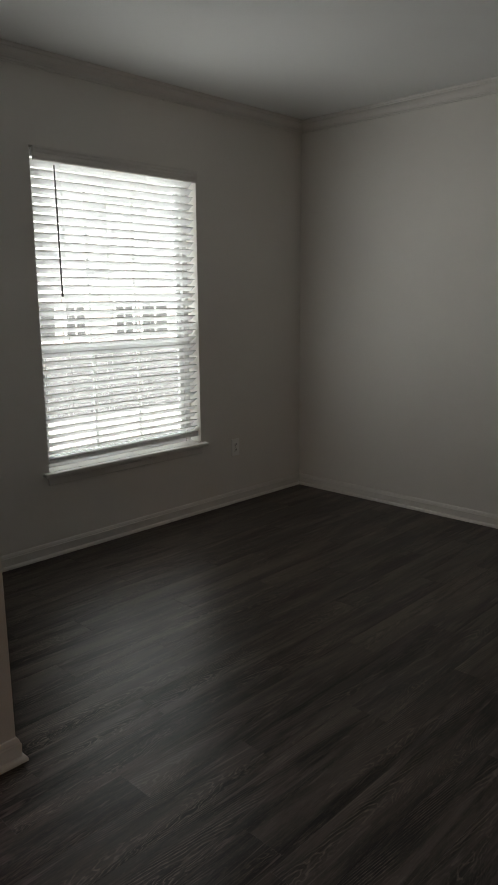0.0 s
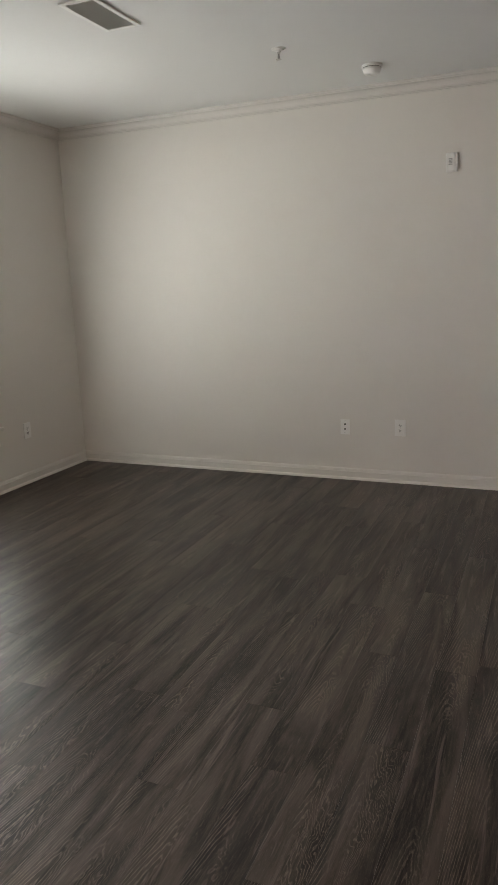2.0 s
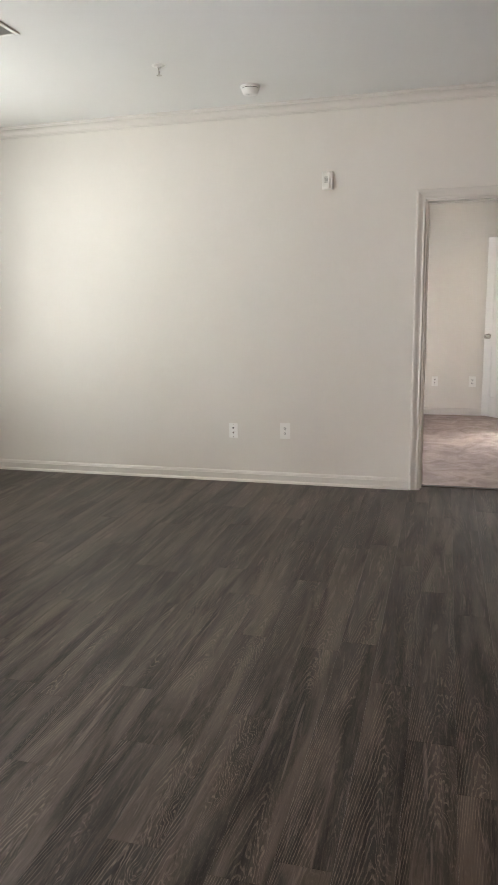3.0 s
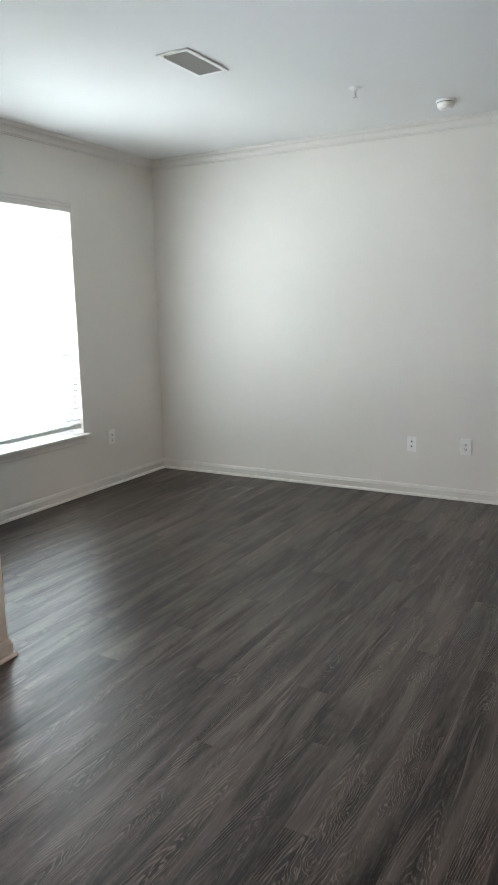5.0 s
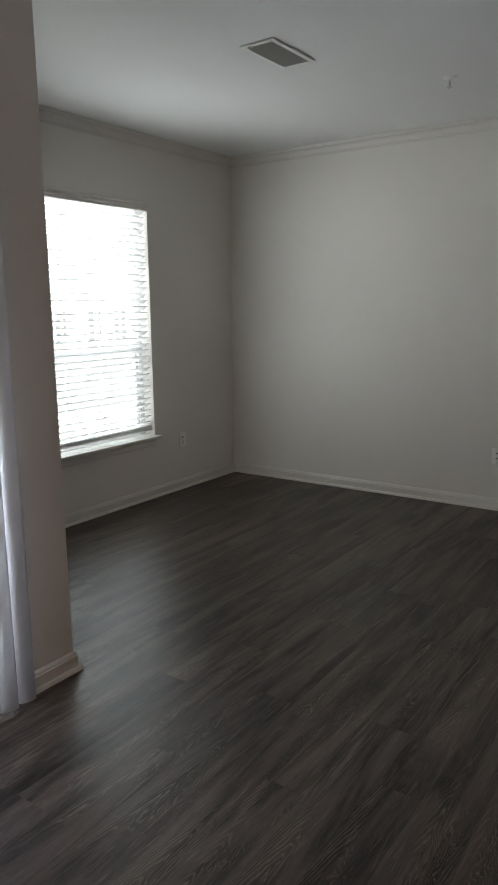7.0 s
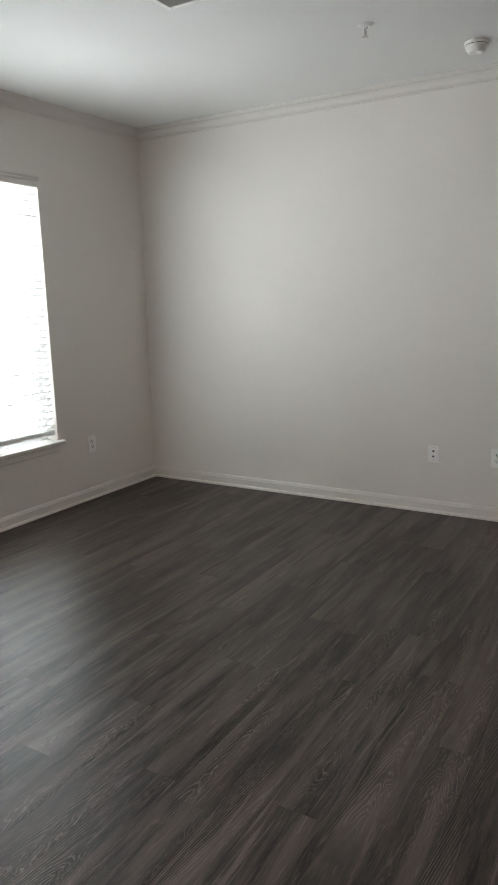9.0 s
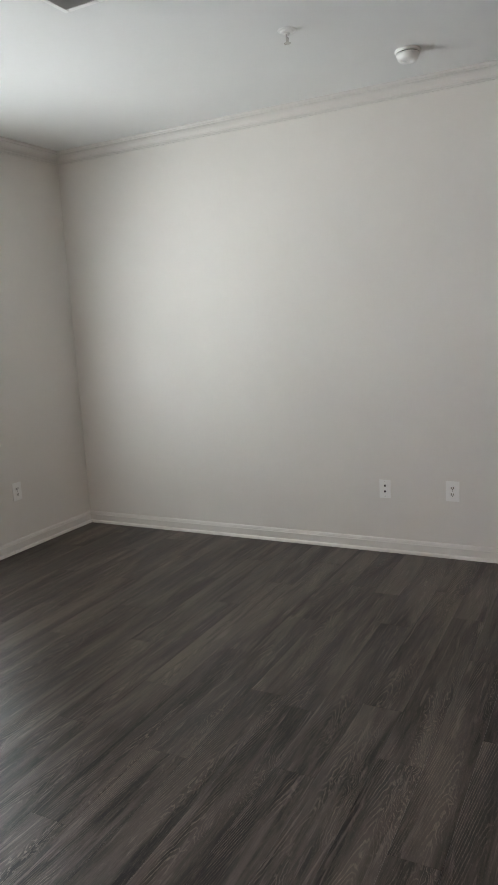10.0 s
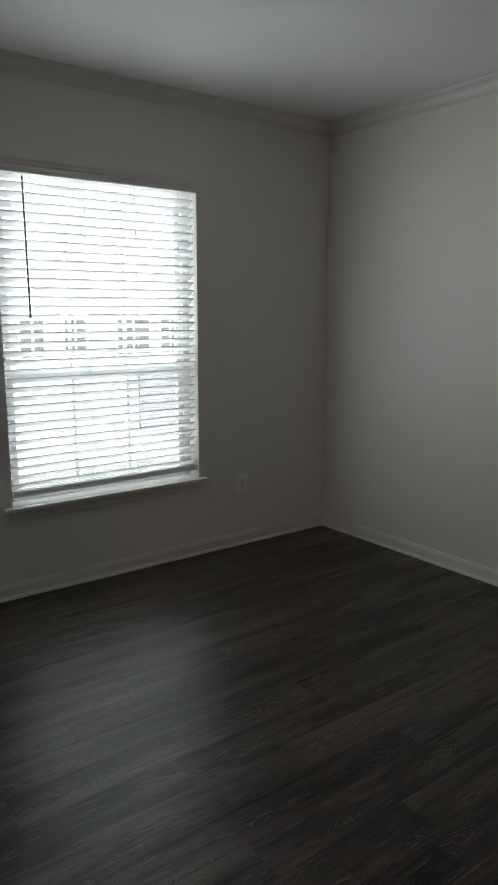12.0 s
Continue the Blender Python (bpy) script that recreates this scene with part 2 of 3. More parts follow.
def wall(name, axis, face, back, span, height, openings=(), mat=WALL, label="painted plaster wall"):
    """A solid wall with openings cut through. axis: the axis it runs along; face, back: its two planes; openings: (from, to, low, high)."""
    us = sorted({*span, *(u for o in openings for u in o[:2])})
    zs = sorted({*height, *(z for o in openings for z in o[2:])})
    solid = {(i, k): not any(o[0] <= (us[i] + us[i + 1]) / 2 <= o[1] and o[2] <= (zs[k] + zs[k + 1]) / 2 <= o[3] for o in openings)
             for i in range(len(us) - 1) for k in range(len(zs) - 1)}
    bm, made = bmesh.new(), {}

    def vert(u, w, z):
        if (u, w, z) not in made:
            made[u, w, z] = bm.verts.new((u, w, z) if axis == "x" else (w, u, z))
        return made[u, w, z]

    for (i, k), full in solid.items():
        if not full:
            continue
        u0, u1, z0, z1 = us[i], us[i + 1], zs[k], zs[k + 1]
        for w in (face, back):
            bm.faces.new([vert(u0, w, z0), vert(u1, w, z0), vert(u1, w, z1), vert(u0, w, z1)])
        if not solid.get((i - 1, k)):
            bm.faces.new([vert(u0, face, z0), vert(u0, back, z0), vert(u0, back, z1), vert(u0, face, z1)])
        if not solid.get((i + 1, k)):
            bm.faces.new([vert(u1, face, z0), vert(u1, back, z0), vert(u1, back, z1), vert(u1, face, z1)])
        if not solid.get((i, k - 1)):
            bm.faces.new([vert(u0, face, z0), vert(u1, face, z0), vert(u1, back, z0), vert(u0, back, z0)])
        if not solid.get((i, k + 1)):
            bm.faces.new([vert(u0, face, z1), vert(u1, face, z1), vert(u1, back, z1), vert(u0, back, z1)])
    ob = part(name, bm, mat)
    return tagged(ob, label, "wall", kind="structure")


def moulding(name, profile, line, mat, label, category, closed=False):
    """A strip of the given (out, up) profile along a plan line whose room side is on its left, mitred at the corners."""
    bm = bmesh.new()
    pts = [Vector(p) for p in line]
    n, rings = len(pts), []
    for i, p in enumerate(pts):
        before = (p - pts[i - 1]).normalized() if i or closed else None
        after = (pts[(i + 1) % n] - p).normalized() if i < n - 1 or closed else None
        d0, d1 = before or after, after or before
        n0, n1 = Vector((-d0.y, d0.x)), Vector((-d1.y, d1.x))
        m = (n0 + n1).normalized()
        m = m / max(0.3, m.dot(n0))
        rings.append([bm.verts.new((p.x + m.x * out, p.y + m.y * out, up)) for out, up in profile])
    for i in range(n if closed else n - 1):
        a, b = rings[i], rings[(i + 1) % n]
        for k in range(len(profile)):
            j = (k + 1) % len(profile)
            bm.faces.new([a[k], b[k], b[j], a[j]])
    if not closed:
        bm.faces.new(rings[0])
        bm.faces.new(rings[-1][::-1])
    return tagged(part(name, bm, mat), label, category, kind="structure")


# ---- plan (metres) ----
H = 2.74
WEST, NORTH, RETURN, PATIO, SOUTH, EAST = -3.525, 4.125, 0.768, -1.928, -5.4, 4.6
T = 0.12
WIN = (1.878, 3.060, 0.500, 2.282)
DOOR = (0.268, 1.082, 0.0, 2.05)
SLIDE = (-1.36, 0.455, 0.0, 2.03)
BED_NORTH, BED_WEST, BED_EAST = 7.562, -2.2, 1.43

wall("wall_west", "y", WEST, WEST - 0.16, (RETURN - T, NORTH + T), (0, H), [WIN])
wall("wall_north", "x", NORTH, NORTH + T, (WEST, EAST), (0, H), [DOOR])
wall("wall_return", "x", RETURN, RETURN - T, (WEST, PATIO), (0, H))
wall("wall_patio", "y", PATIO, PATIO - 0.16, (SOUTH, RETURN - T), (0, H), [SLIDE])
wall("wall_south", "x", SOUTH, SOUTH - T, (PATIO - 0.16, EAST + T), (0, H))
wall("wall_east", "y", EAST, EAST + T, (SOUTH, NORTH + T), (0, H))
wall("wall_bedroom_north", "x", BED_NORTH, BED_NORTH + T, (BED_WEST - T, BED_EAST + T), (0, H))
# The opening is unseen, added to let daylight into the bedroom.
wall("wall_bedroom_west", "y", BED_WEST, BED_WEST - T, (NORTH + T, BED_NORTH), (0, H), [(5.1, 6.1, 0.8, 2.0)])
wall("wall_bedroom_east", "y", BED_EAST, BED_EAST + T, (NORTH + T, BED_NORTH), (0, H), [(6.24, 7.04, 0.0, 2.05)])
wall("wall_closet", "y", BED_EAST + 0.9, BED_EAST + 1.02, (NORTH + T, BED_NORTH), (0, H))

bm = box(WEST - 0.16, EAST + T, RETURN - T, NORTH + T, H, H + 0.2)
box(PATIO - 0.16, EAST + T, SOUTH - T, RETURN - T, H, H + 0.2, into=bm)
box(BED_WEST - T, BED_EAST + 1.02, NORTH + T, BED_NORTH + T, H, H + 0.2, into=bm)
tagged(part("ceiling", bm, CEILING), "flat white painted plaster ceiling", "ceiling", kind="structure")

floor = tagged(part("floor", box(WEST - 0.16, EAST + T, SOUTH - T, NORTH + T, -0.25, -0.0035), SEAL), "dark grey-brown oak vinyl plank floor", "floor", kind="structure")
bed_floor = part("floor_bedroom", box(BED_WEST - T, BED_EAST + 1.02, NORTH + T + 0.001, BED_NORTH + T, -0.25, 0.004), CARPET)
tagged(bed_floor, "pinkish beige cut-pile bedroom carpet", "carpet", kind="structure")
strip = part("trim_threshold", box(DOOR[0], DOOR[1], NORTH + 0.095, NORTH + T + 0.012, -0.003, 0.009, 0.003), SEAL)
tagged(strip, "thin dark transition strip between planks and carpet", "threshold", kind="structure")

# crown, baseboard and shoe run round the room with the room on the left of the line
ROUND = [(DOOR[0] - 0.07, NORTH), (WEST, NORTH), (WEST, RETURN), (PATIO, RETURN), (PATIO, SLIDE[1] + 0.002)]
ROUND_B = [(PATIO, SLIDE[0] - 0.002), (PATIO, SOUTH), (EAST, SOUTH), (EAST, NORTH), (DOOR[1] + 0.07, NORTH)]
CROWN = [(0, H - 0.074), (0.006, H - 0.074), (0.009, H - 0.071), (0.009, H - 0.066), (0.013, H - 0.064), (0.016, H - 0.060), (0.016, H - 0.055),
         (0.017, H - 0.052), (0.020, H - 0.043), (0.027, H - 0.034), (0.038, H - 0.027), (0.052, H - 0.023), (0.062, H - 0.022), (0.064, H - 0.016), (0.071, H - 0.014), (0.074, H - 0.008), (0.074, H), (0, H)]
BASE = [(0, 0), (0.012, 0), (0.013, 0.055), (0.0135, 0.062), (0.010, 0.066), (0.010, 0.070), (0.007, 0.078), (0.004, 0.083), (0, 0.085)]
SHOE = [(0.0125, 0), (0.0275, 0), (0.0270, 0.007), (0.0245, 0.013), (0.0195, 0.0175), (0.0130, 0.019)]
moulding("trim_crown", CROWN, [(WEST, NORTH), (WEST, RETURN), (PATIO, RETURN), (PATIO, SOUTH), (EAST, SOUTH), (EAST, NORTH)], TRIM, "white painted crown moulding round the ceiling", "crown moulding", closed=True)
for line in (ROUND, ROUND_B):
    moulding("baseboard", BASE, line, TRIM, "white painted baseboard along the walls", "baseboard")
    moulding("trim_shoe", SHOE, line, TRIM, "white quarter-round shoe moulding on the floor", "shoe moulding")
BEDLINE = [(BED_EAST, 7.11), (BED_EAST, BED_NORTH), (BED_WEST, BED_NORTH), (BED_WEST, NORTH + T), (DOOR[0] - 0.07, NORTH + T)]
moulding("baseboard", BASE, BEDLINE, TRIM, "white painted baseboard in the bedroom", "baseboard")


# ---- doorway to the bedroom ----
def door_casing(name, face, sign):
    """Stepped casing round the opening, on the wall plane face; sign: the way it stands proud."""
    top = thing(name, "white painted stepped door casing round the bedroom doorway", "door casing")
    top["kind"] = "structure"
    u0, u1, z1, w = DOOR[0], DOOR[1], DOOR[3], 0.066
    steps = [(0.0, 0.007), (0.004, 0.011), (0.010, 0.0125), (0.016, 0.0115), (0.020, 0.0105), (0.030, 0.0125), (0.040, 0.016), (0.050, 0.0185), (0.060, 0.0185), (0.064, 0.016), (w, 0.012)]
    path = [(u0, 0.0), (u0, z1), (u1, z1), (u1, 0.0)]
    out = [(-1, 0), (-1, 1), (1, 1), (1, 0)]
    for name_, i in (("side_casing", 0), ("head_casing", 1), ("side_casing", 2)):
        bm, rings = bmesh.new(), []
        for k in (i, i + 1):
            ring = [bm.verts.new((path[k][0] + out[k][0] * d, face + sign * h, path[k][1] + out[k][1] * d)) for d, h in steps]
            ring += [bm.verts.new((path[k][0] + out[k][0] * d, face, path[k][1] + out[k][1] * d)) for d in (w, 0.0)]
            rings.append(ring)
        n = len(rings[0])
        for k in range(n):
            bm.faces.new([rings[0][k], rings[1][k], rings[1][(k + 1) % n], rings[0][(k + 1) % n]])
        bm.faces.new(rings[0])
        bm.faces.new(rings[1][::-1])
        part(name_, bm, TRIM, top)
    return top


door_casing("trim_door_casing", NORTH, -1)
door_casing("trim_door_casing", NORTH + T, 1)
jamb = tagged(thing("trim_door_jamb", "white painted door jamb with stop", "door jamb"), kind="structure")
part("side_jamb", box(DOOR[0], DOOR[0] + 0.012, NORTH - 0.003, NORTH + T + 0.003, 0.0, DOOR[3], 0.001), TRIM, jamb)
part("side_jamb", box(DOOR[1] - 0.012, DOOR[1], NORTH - 0.003, NORTH + T + 0.003, 0.0, DOOR[3], 0.001), TRIM, jamb)
part("head_jamb", box(DOOR[0] + 0.012, DOOR[1] - 0.012, NORTH - 0.003, NORTH + T + 0.003, DOOR[3] - 0.012, DOOR[3], 0.001), TRIM, jamb)
part("door_stop", box(DOOR[0] + 0.012, DOOR[0] + 0.023, NORTH + 0.045, NORTH + 0.08, 0.0, DOOR[3] - 0.023, 0.002), TRIM, jamb)
part("door_stop", box(DOOR[1] - 0.023, DOOR[1] - 0.012, NORTH + 0.045, NORTH + 0.08, 0.0, DOOR[3] - 0.023, 0.002), TRIM, jamb)
part("door_stop", box(DOOR[0] + 0.012, DOOR[1] - 0.012, NORTH + 0.045, NORTH + 0.08, DOOR[3] - 0.023, DOOR[3] - 0.012, 0.002), TRIM, jamb)


# ---- open panelled door in the bedroom ----
def panel_door(m):
    """A hinged two-panel leaf: hinge edge at the origin, leaf along +x."""
    top = tagged(new("door_1"), "white painted two-panel door standing open over carpet", "door", kind="structure")
    w, h, t = 0.76, 2.02, 0.035
    bm = box(0, w, -t / 2 + 0.006, t / 2 - 0.006, 0.012, h)
    for x0, x1, z0, z1 in ((0, 0.115, 0.012, h), (w - 0.115, w, 0.012, h), (0.115, w - 0.115, 0.012, 0.24), (0.115, w - 0.115, 0.86, 1.02), (0.115, w - 0.115, h - 0.13, h)):
        box(x0, x1, -t / 2, t / 2, z0, z1, 0.003, into=bm)
    part("leaf", bm, DOORPAINT, top)
    for z0, z1 in ((0.24, 0.86), (1.02, h - 0.13)):
        part("panel", box(0.165, w - 0.165, -t / 2 + 0.001, t / 2 - 0.001, z0 + 0.05, z1 - 0.05, 0.008), DOORPAINT, top)
    knob = [(0.0, 0.062), (0.016, 0.061), (0.026, 0.052), (0.027, 0.044), (0.018, 0.034), (0.011, 0.028), (0.011, 0.006), (0.030, 0.005), (0.032, 0.0)]
    for side in (1, -1):
        part("door_knob", lathe(knob, 20, m=pose(w - 0.065, side * t / 2, 0.93, -90 * side)), CHROME, top, "round brushed nickel door knob", True)
    for z in (0.25, 1.0, 1.75):
        part("hinge", lathe([(0, 0), (0.007, 0), (0.007, 0.09), (0, 0.09)], 10, m=pose(-0.004, t / 2, z)), CHROME, top, "small nickel hinge")
    top.matrix_world = m
    return top


panel_door(pose(BED_EAST - 0.025, 7.018, 0.0, 0, 0, 135.6))

# ---- west window ----
y0, y1, z0, z1 = WIN
win = tagged(thing("window_1", "white vinyl single-hung window with vertical grille bars", "window"), kind="structure")
OUT = WEST - 0.16
bm = box(OUT + 0.005, OUT + 0.06, y0, y0 + 0.045, z0, z1, 0.003)
box(OUT + 0.005, OUT + 0.06, y1 - 0.045, y1, z0, z1, 0.003, into=bm)
box(OUT + 0.006, OUT + 0.059, y0 + 0.045, y1 - 0.045, z1 - 0.045, z1, 0.003, into=bm)
box(OUT + 0.006, OUT + 0.059, y0 + 0.045, y1 - 0.045, z0, z0 + 0.05, 0.003, into=bm)
part("window_frame", bm, VINYL, win)
MID = 1.19
part("meeting_rail", box(OUT + 0.012, OUT + 0.056, y0 + 0.045, y1 - 0.045, MID - 0.025, MID + 0.025, 0.004), VINYL, win)
for lo, hi, x in ((z0 + 0.05, MID - 0.025, OUT + 0.040), (MID + 0.025, z1 - 0.045, OUT + 0.024)):
    for side in (y0 + 0.045, y1 - 0.080):
        part("sash_stile", box(x - 0.011, x + 0.011, side, side + 0.035, lo, hi, 0.003), VINYL, win)
    pane = part("pane", box(x - 0.003, x + 0.003, y0 + 0.080, y1 - 0.080, lo, hi), GLASS, win)
    pane.visible_shadow = False
    for k in (1, 2):
        y = y0 + 0.08 + (y1 - y0 - 0.16) * k / 3
        part("muntin", box(x - 0.007, x + 0.007, y - 0.010, y + 0.010, lo, hi, 0.003), VINYL, win)
screen = part("insect_screen", box(OUT + 0.008, OUT + 0.0095, y0 + 0.060, y1 - 0.060, z0 + 0.060, MID - 0.004), SCREEN, win, "grey insect screen mesh over the lower sash")
screen.visible_shadow = False
bm = box(OUT + 0.0055, OUT + 0.012, y0 + 0.0455, y0 + 0.060, z0 + 0.0505, MID, 0.002)
box(OUT + 0.0055, OUT + 0.012, y1 - 0.060, y1 - 0.0455, z0 + 0.0505, MID, 0.002, into=bm)
box(OUT + 0.0055, OUT + 0.012, y0 + 0.060, y1 - 0.060, z0 + 0.0505, z0 + 0.062, 0.002, into=bm)
part("screen_frame", bm, VINYL, win)
sill = tagged(thing("trim_window_sill", "white painted window stool with apron below", "window sill"), kind="structure")
bm = box(WEST - 0.10, WEST + 0.001, y0, y1, z0 - 0.022, z0 + 0.003)
box(WEST, WEST + 0.045, y0 - 0.045, y1 + 0.040, z0 - 0.022, z0 + 0.003, 0.007, into=bm, segments=3)
part("stool", bm, TRIM, sill)
bm = box(WEST, WEST + 0.013, y0 - 0.012, y1 + 0.005, z0 - 0.075, z0 - 0.022, 0.003)
box(WEST, WEST + 0.019, y0 - 0.012, y1 + 0.005, z0 - 0.036, z0 - 0.0225, 0.004, into=bm)
part("apron", bm, TRIM, sill)

# ---- horizontal blind in the window ----
blind = thing("window_blind", "white faux-wood horizontal blind with open slats in window", "blind")
BX = WEST - 0.038
top_z, low_z, COUNT = 2.222, 0.556, 35
prof = [(0.0, 0.0), (0.012, 0.0), (0.017, 0.006), (0.017, 0.020), (0.013, 0.026), (0.013, 0.034), (0.018, 0.040), (0.018, 0.050), (0.024, 0.058), (0.024, 0.066), (0.0, 0.066)]
bm, rings = bmesh.new(), []
for y in (y0 + 0.014, y1 - 0.003):
    rings.append([bm.verts.new((WEST + 0.002 + a, y, 2.208 + b * 1.1)) for a, b in prof])
for k in range(len(prof)):
    j = (k + 1) % len(prof)
    bm.faces.new([rings[0][k], rings[1][k], rings[1][j], rings[0][j]])
bm.faces.new(rings[0])
bm.faces.new(rings[1][::-1])
part("valance", bm, TRIM, blind, "moulded white valance")
part("headrail", box(BX - 0.028, BX + 0.028, y0 + 0.012, y1 - 0.012, 2.228, 2.272, 0.003), VINYL, blind)


def slat_mesh():
    """A 50 mm slat with a slight crown, along y, centred on the origin."""
    bm = bmesh.new()
    half, length = 0.025, (y1 - y0 - 0.024) / 2
    section = [(-half, -0.0008), (-0.0125, 0.0018), (0, 0.0026), (0.0125, 0.0018), (half, -0.0008), (half, -0.0056), (0.0125, -0.0030), (0, -0.0022), (-0.0125, -0.0030), (-half, -0.0056)]
    a = [bm.verts.new((x, -length, z)) for x, z in section]
    b = [bm.verts.new((x, length, z)) for x, z in section]
    for k in range(10):
        j = (k + 1) % 10
        bm.faces.new([a[k], b[k], b[j], a[j]])
    bm.faces.new(a)
    bm.faces.new(b[::-1])
    bm.faces.ensure_lookup_table()
    bm.faces[4].material_index = 1
    data = mesh_of(bm, SLAT, "slat")
    data.materials.append(VINYL)
    return data


slat_data = slat_mesh()
for k in range(COUNT):
    z = low_z + 0.052 + (top_z - low_z - 0.070) * k / (COUNT - 1)
    ob = new("slat", slat_data)
    ob.parent = blind
    ob.matrix_basis = pose(BX, (y0 + y1) / 2 + random.uniform(-0.001, 0.001), z, random.uniform(-0.05, 0.05), -34 + random.uniform(-0.6, 0.6))
for k in range(3):
    ob = new("slat", slat_data)
    ob.parent = blind
    ob.matrix_basis = pose(BX + random.uniform(-0.002, 0.002), (y0 + y1) / 2, low_z + 0.0105 + 0.0052 * k, 0.1 * k)
part("bottom_rail", box(BX - 0.027, BX + 0.027, y0 + 0.012, y1 - 0.012, low_z - 0.010, low_z + 0.006, 0.003), VINYL, blind)
for y in (y0 + 0.19, y0 + 0.48, y1 - 0.40, y1 - 0.12):
    for dx in (-0.027, 0.027):
        part("ladder_cord", box(BX + dx - 0.0006, BX + dx + 0.0006, y - 0.0008, y + 0.0008, low_z, 2.23), VINYL, blind)
bm = lathe([(0, 0), (0.006, 0.001), (0.0065, 0.012), (0.0046, 0.03), (0.0046, 0.70), (0, 0.702)], 8, m=pose(WEST + 0.006, y0 + 0.15, 1.495, 0.6))
part("tilt_wand", bm, WAND, blind, "thin dark tilt wand", True)

# ---- sliding patio door with vertical blind ----
slide = tagged(thing("door_2", "white vinyl sliding glass patio door", "patio door"), kind="structure")
a, b, _, h = SLIDE
xo = PATIO - 0.15
bm = box(xo, xo + 0.10, a, a + 0.05, 0.0, h, 0.003)
box(xo, xo + 0.10, b - 0.05, b, 0.0, h, 0.003, into=bm)
box(xo + 0.001, xo + 0.099, a + 0.05, b - 0.05, h - 0.05, h, 0.003, into=bm)
box(xo + 0.001, xo + 0.099, a + 0.05, b - 0.05, 0.0, 0.035, 0.003, into=bm)
part("door_frame", bm, VINYL, slide)
mid = (a + b) / 2
for s0, s1, x in ((a + 0.05, mid + 0.03, xo + 0.065), (mid - 0.03, b - 0.05, xo + 0.03)):
    bm = box(x - 0.014, x + 0.014, s0, s0 + 0.06, 0.035, h - 0.05, 0.003)
    box(x - 0.014, x + 0.014, s1 - 0.06, s1, 0.035, h - 0.05, 0.003, into=bm)
    box(x - 0.013, x + 0.013, s0 + 0.06, s1 - 0.06, h - 0.12, h - 0.05, 0.003, into=bm)
    box(x - 0.013, x + 0.013, s0 + 0.06, s1 - 0.06, 0.035, 0.12, 0.003, into=bm)
    sash = part("sash", bm, VINYL, slide)
    pane = part("pane", box(x - 0.003, x + 0.003, s0 + 0.06, s1 - 0.06, 0.12, h - 0.12), GLASS, sash)
    pane.visible_shadow = False

vertical = thing("vertical_blind", "white vertical vane blind drawn over the patio door", "blind")
VX = PATIO + 0.045
part("headrail", box(PATIO + 0.002, VX + 0.030, a - 0.06, b + 0.072, 2.119, 2.132, 0.002), VINYL, vertical)


def vane_mesh():
    """An 89 mm vane bowed across its width, hanging from z 2.12 to near the floor."""
    bm, n = bmesh.new(), 10
    front, rear = [], []
    for z in (0.016, 2.118):
        front.append([bm.verts.new((0.017 * (1 - (2 * k / n - 1) ** 2), 0.0445 * (2 * k / n - 1), z)) for k in range(n + 1)])
        rear.append([bm.verts.new((0.017 * (1 - (2 * k / n - 1) ** 2) - 0.0009, 0.0445 * (2 * k / n - 1), z)) for k in range(n + 1)])
    for k in range(n):
        bm.faces.new([front[0][k], front[0][k + 1], front[1][k + 1], front[1][k]])
        bm.faces.new([rear[0][k + 1], rear[0][k], rear[1][k], rear[1][k + 1]])
        bm.faces.new([front[0][k], rear[0][k], rear[0][k + 1], front[0][k + 1]])
        bm.faces.new([front[1][k + 1], rear[1][k + 1], rear[1][k], front[1][k]])
    for k in (0, n):
        bm.faces.new([front[0][k], front[1][k], rear[1][k], rear[0][k]])
    return mesh_of(bm, VANE, "vane", True)


vane_data = vane_mesh()
for k in range(24):
    y = b + 0.022 - 0.0795 * k
    ob = new("vane", vane_data)
    ob.parent = vertical
    ob.matrix_basis = pose(VX + random.uniform(-0.002, 0.002), y, random.uniform(-0.003, 0.003), 0, 0, -27 + random.uniform(-2, 2))

# ---- ceiling fixtures ----
vent = thing("ceiling_vent", "white metal ceiling air register with fine louvres", "ceiling vent")
vx0, vx1, vy0, vy1 = -1.878, -1.680, 1.968, 2.364
bm = bmesh.new()
for q in ((vx0, vx0 + 0.026, vy0, vy1), (vx1 - 0.026, vx1, vy0, vy1), (vx0 + 0.026, vx1 - 0.026, vy0, vy0 + 0.026), (vx0 + 0.026, vx1 - 0.026, vy1 - 0.026, vy1)):
    box(*q, H - 0.009, H - 0.0005, 0.003, into=bm)
part("frame", bm, PLASTIC, vent)
part("backing", box(vx0 + 0.026, vx1 - 0.026, vy0 + 0.026, vy1 - 0.026, H - 0.0022, H - 0.0012), GREY, vent)
louvre = mesh_of(box(-0.0055, 0.0055, -(vy1 - vy0) / 2 + 0.028, (vy1 - vy0) / 2 - 0.028, -0.0006, 0.0006), LOUVRE, "louvre")
for k in range(13):
    ob = new("louvre", louvre)
    ob.parent = vent
    ob.matrix_basis = pose(vx0 + 0.033 + 0.0113 * k, (vy0 + vy1) / 2, H - 0.0075, 0, -38)
part("damper_lever", box(-1.835, -1.829, vy0 + 0.012, vy0 + 0.030, H - 0.020, H - 0.008, 0.001), LOUVRE, vent)

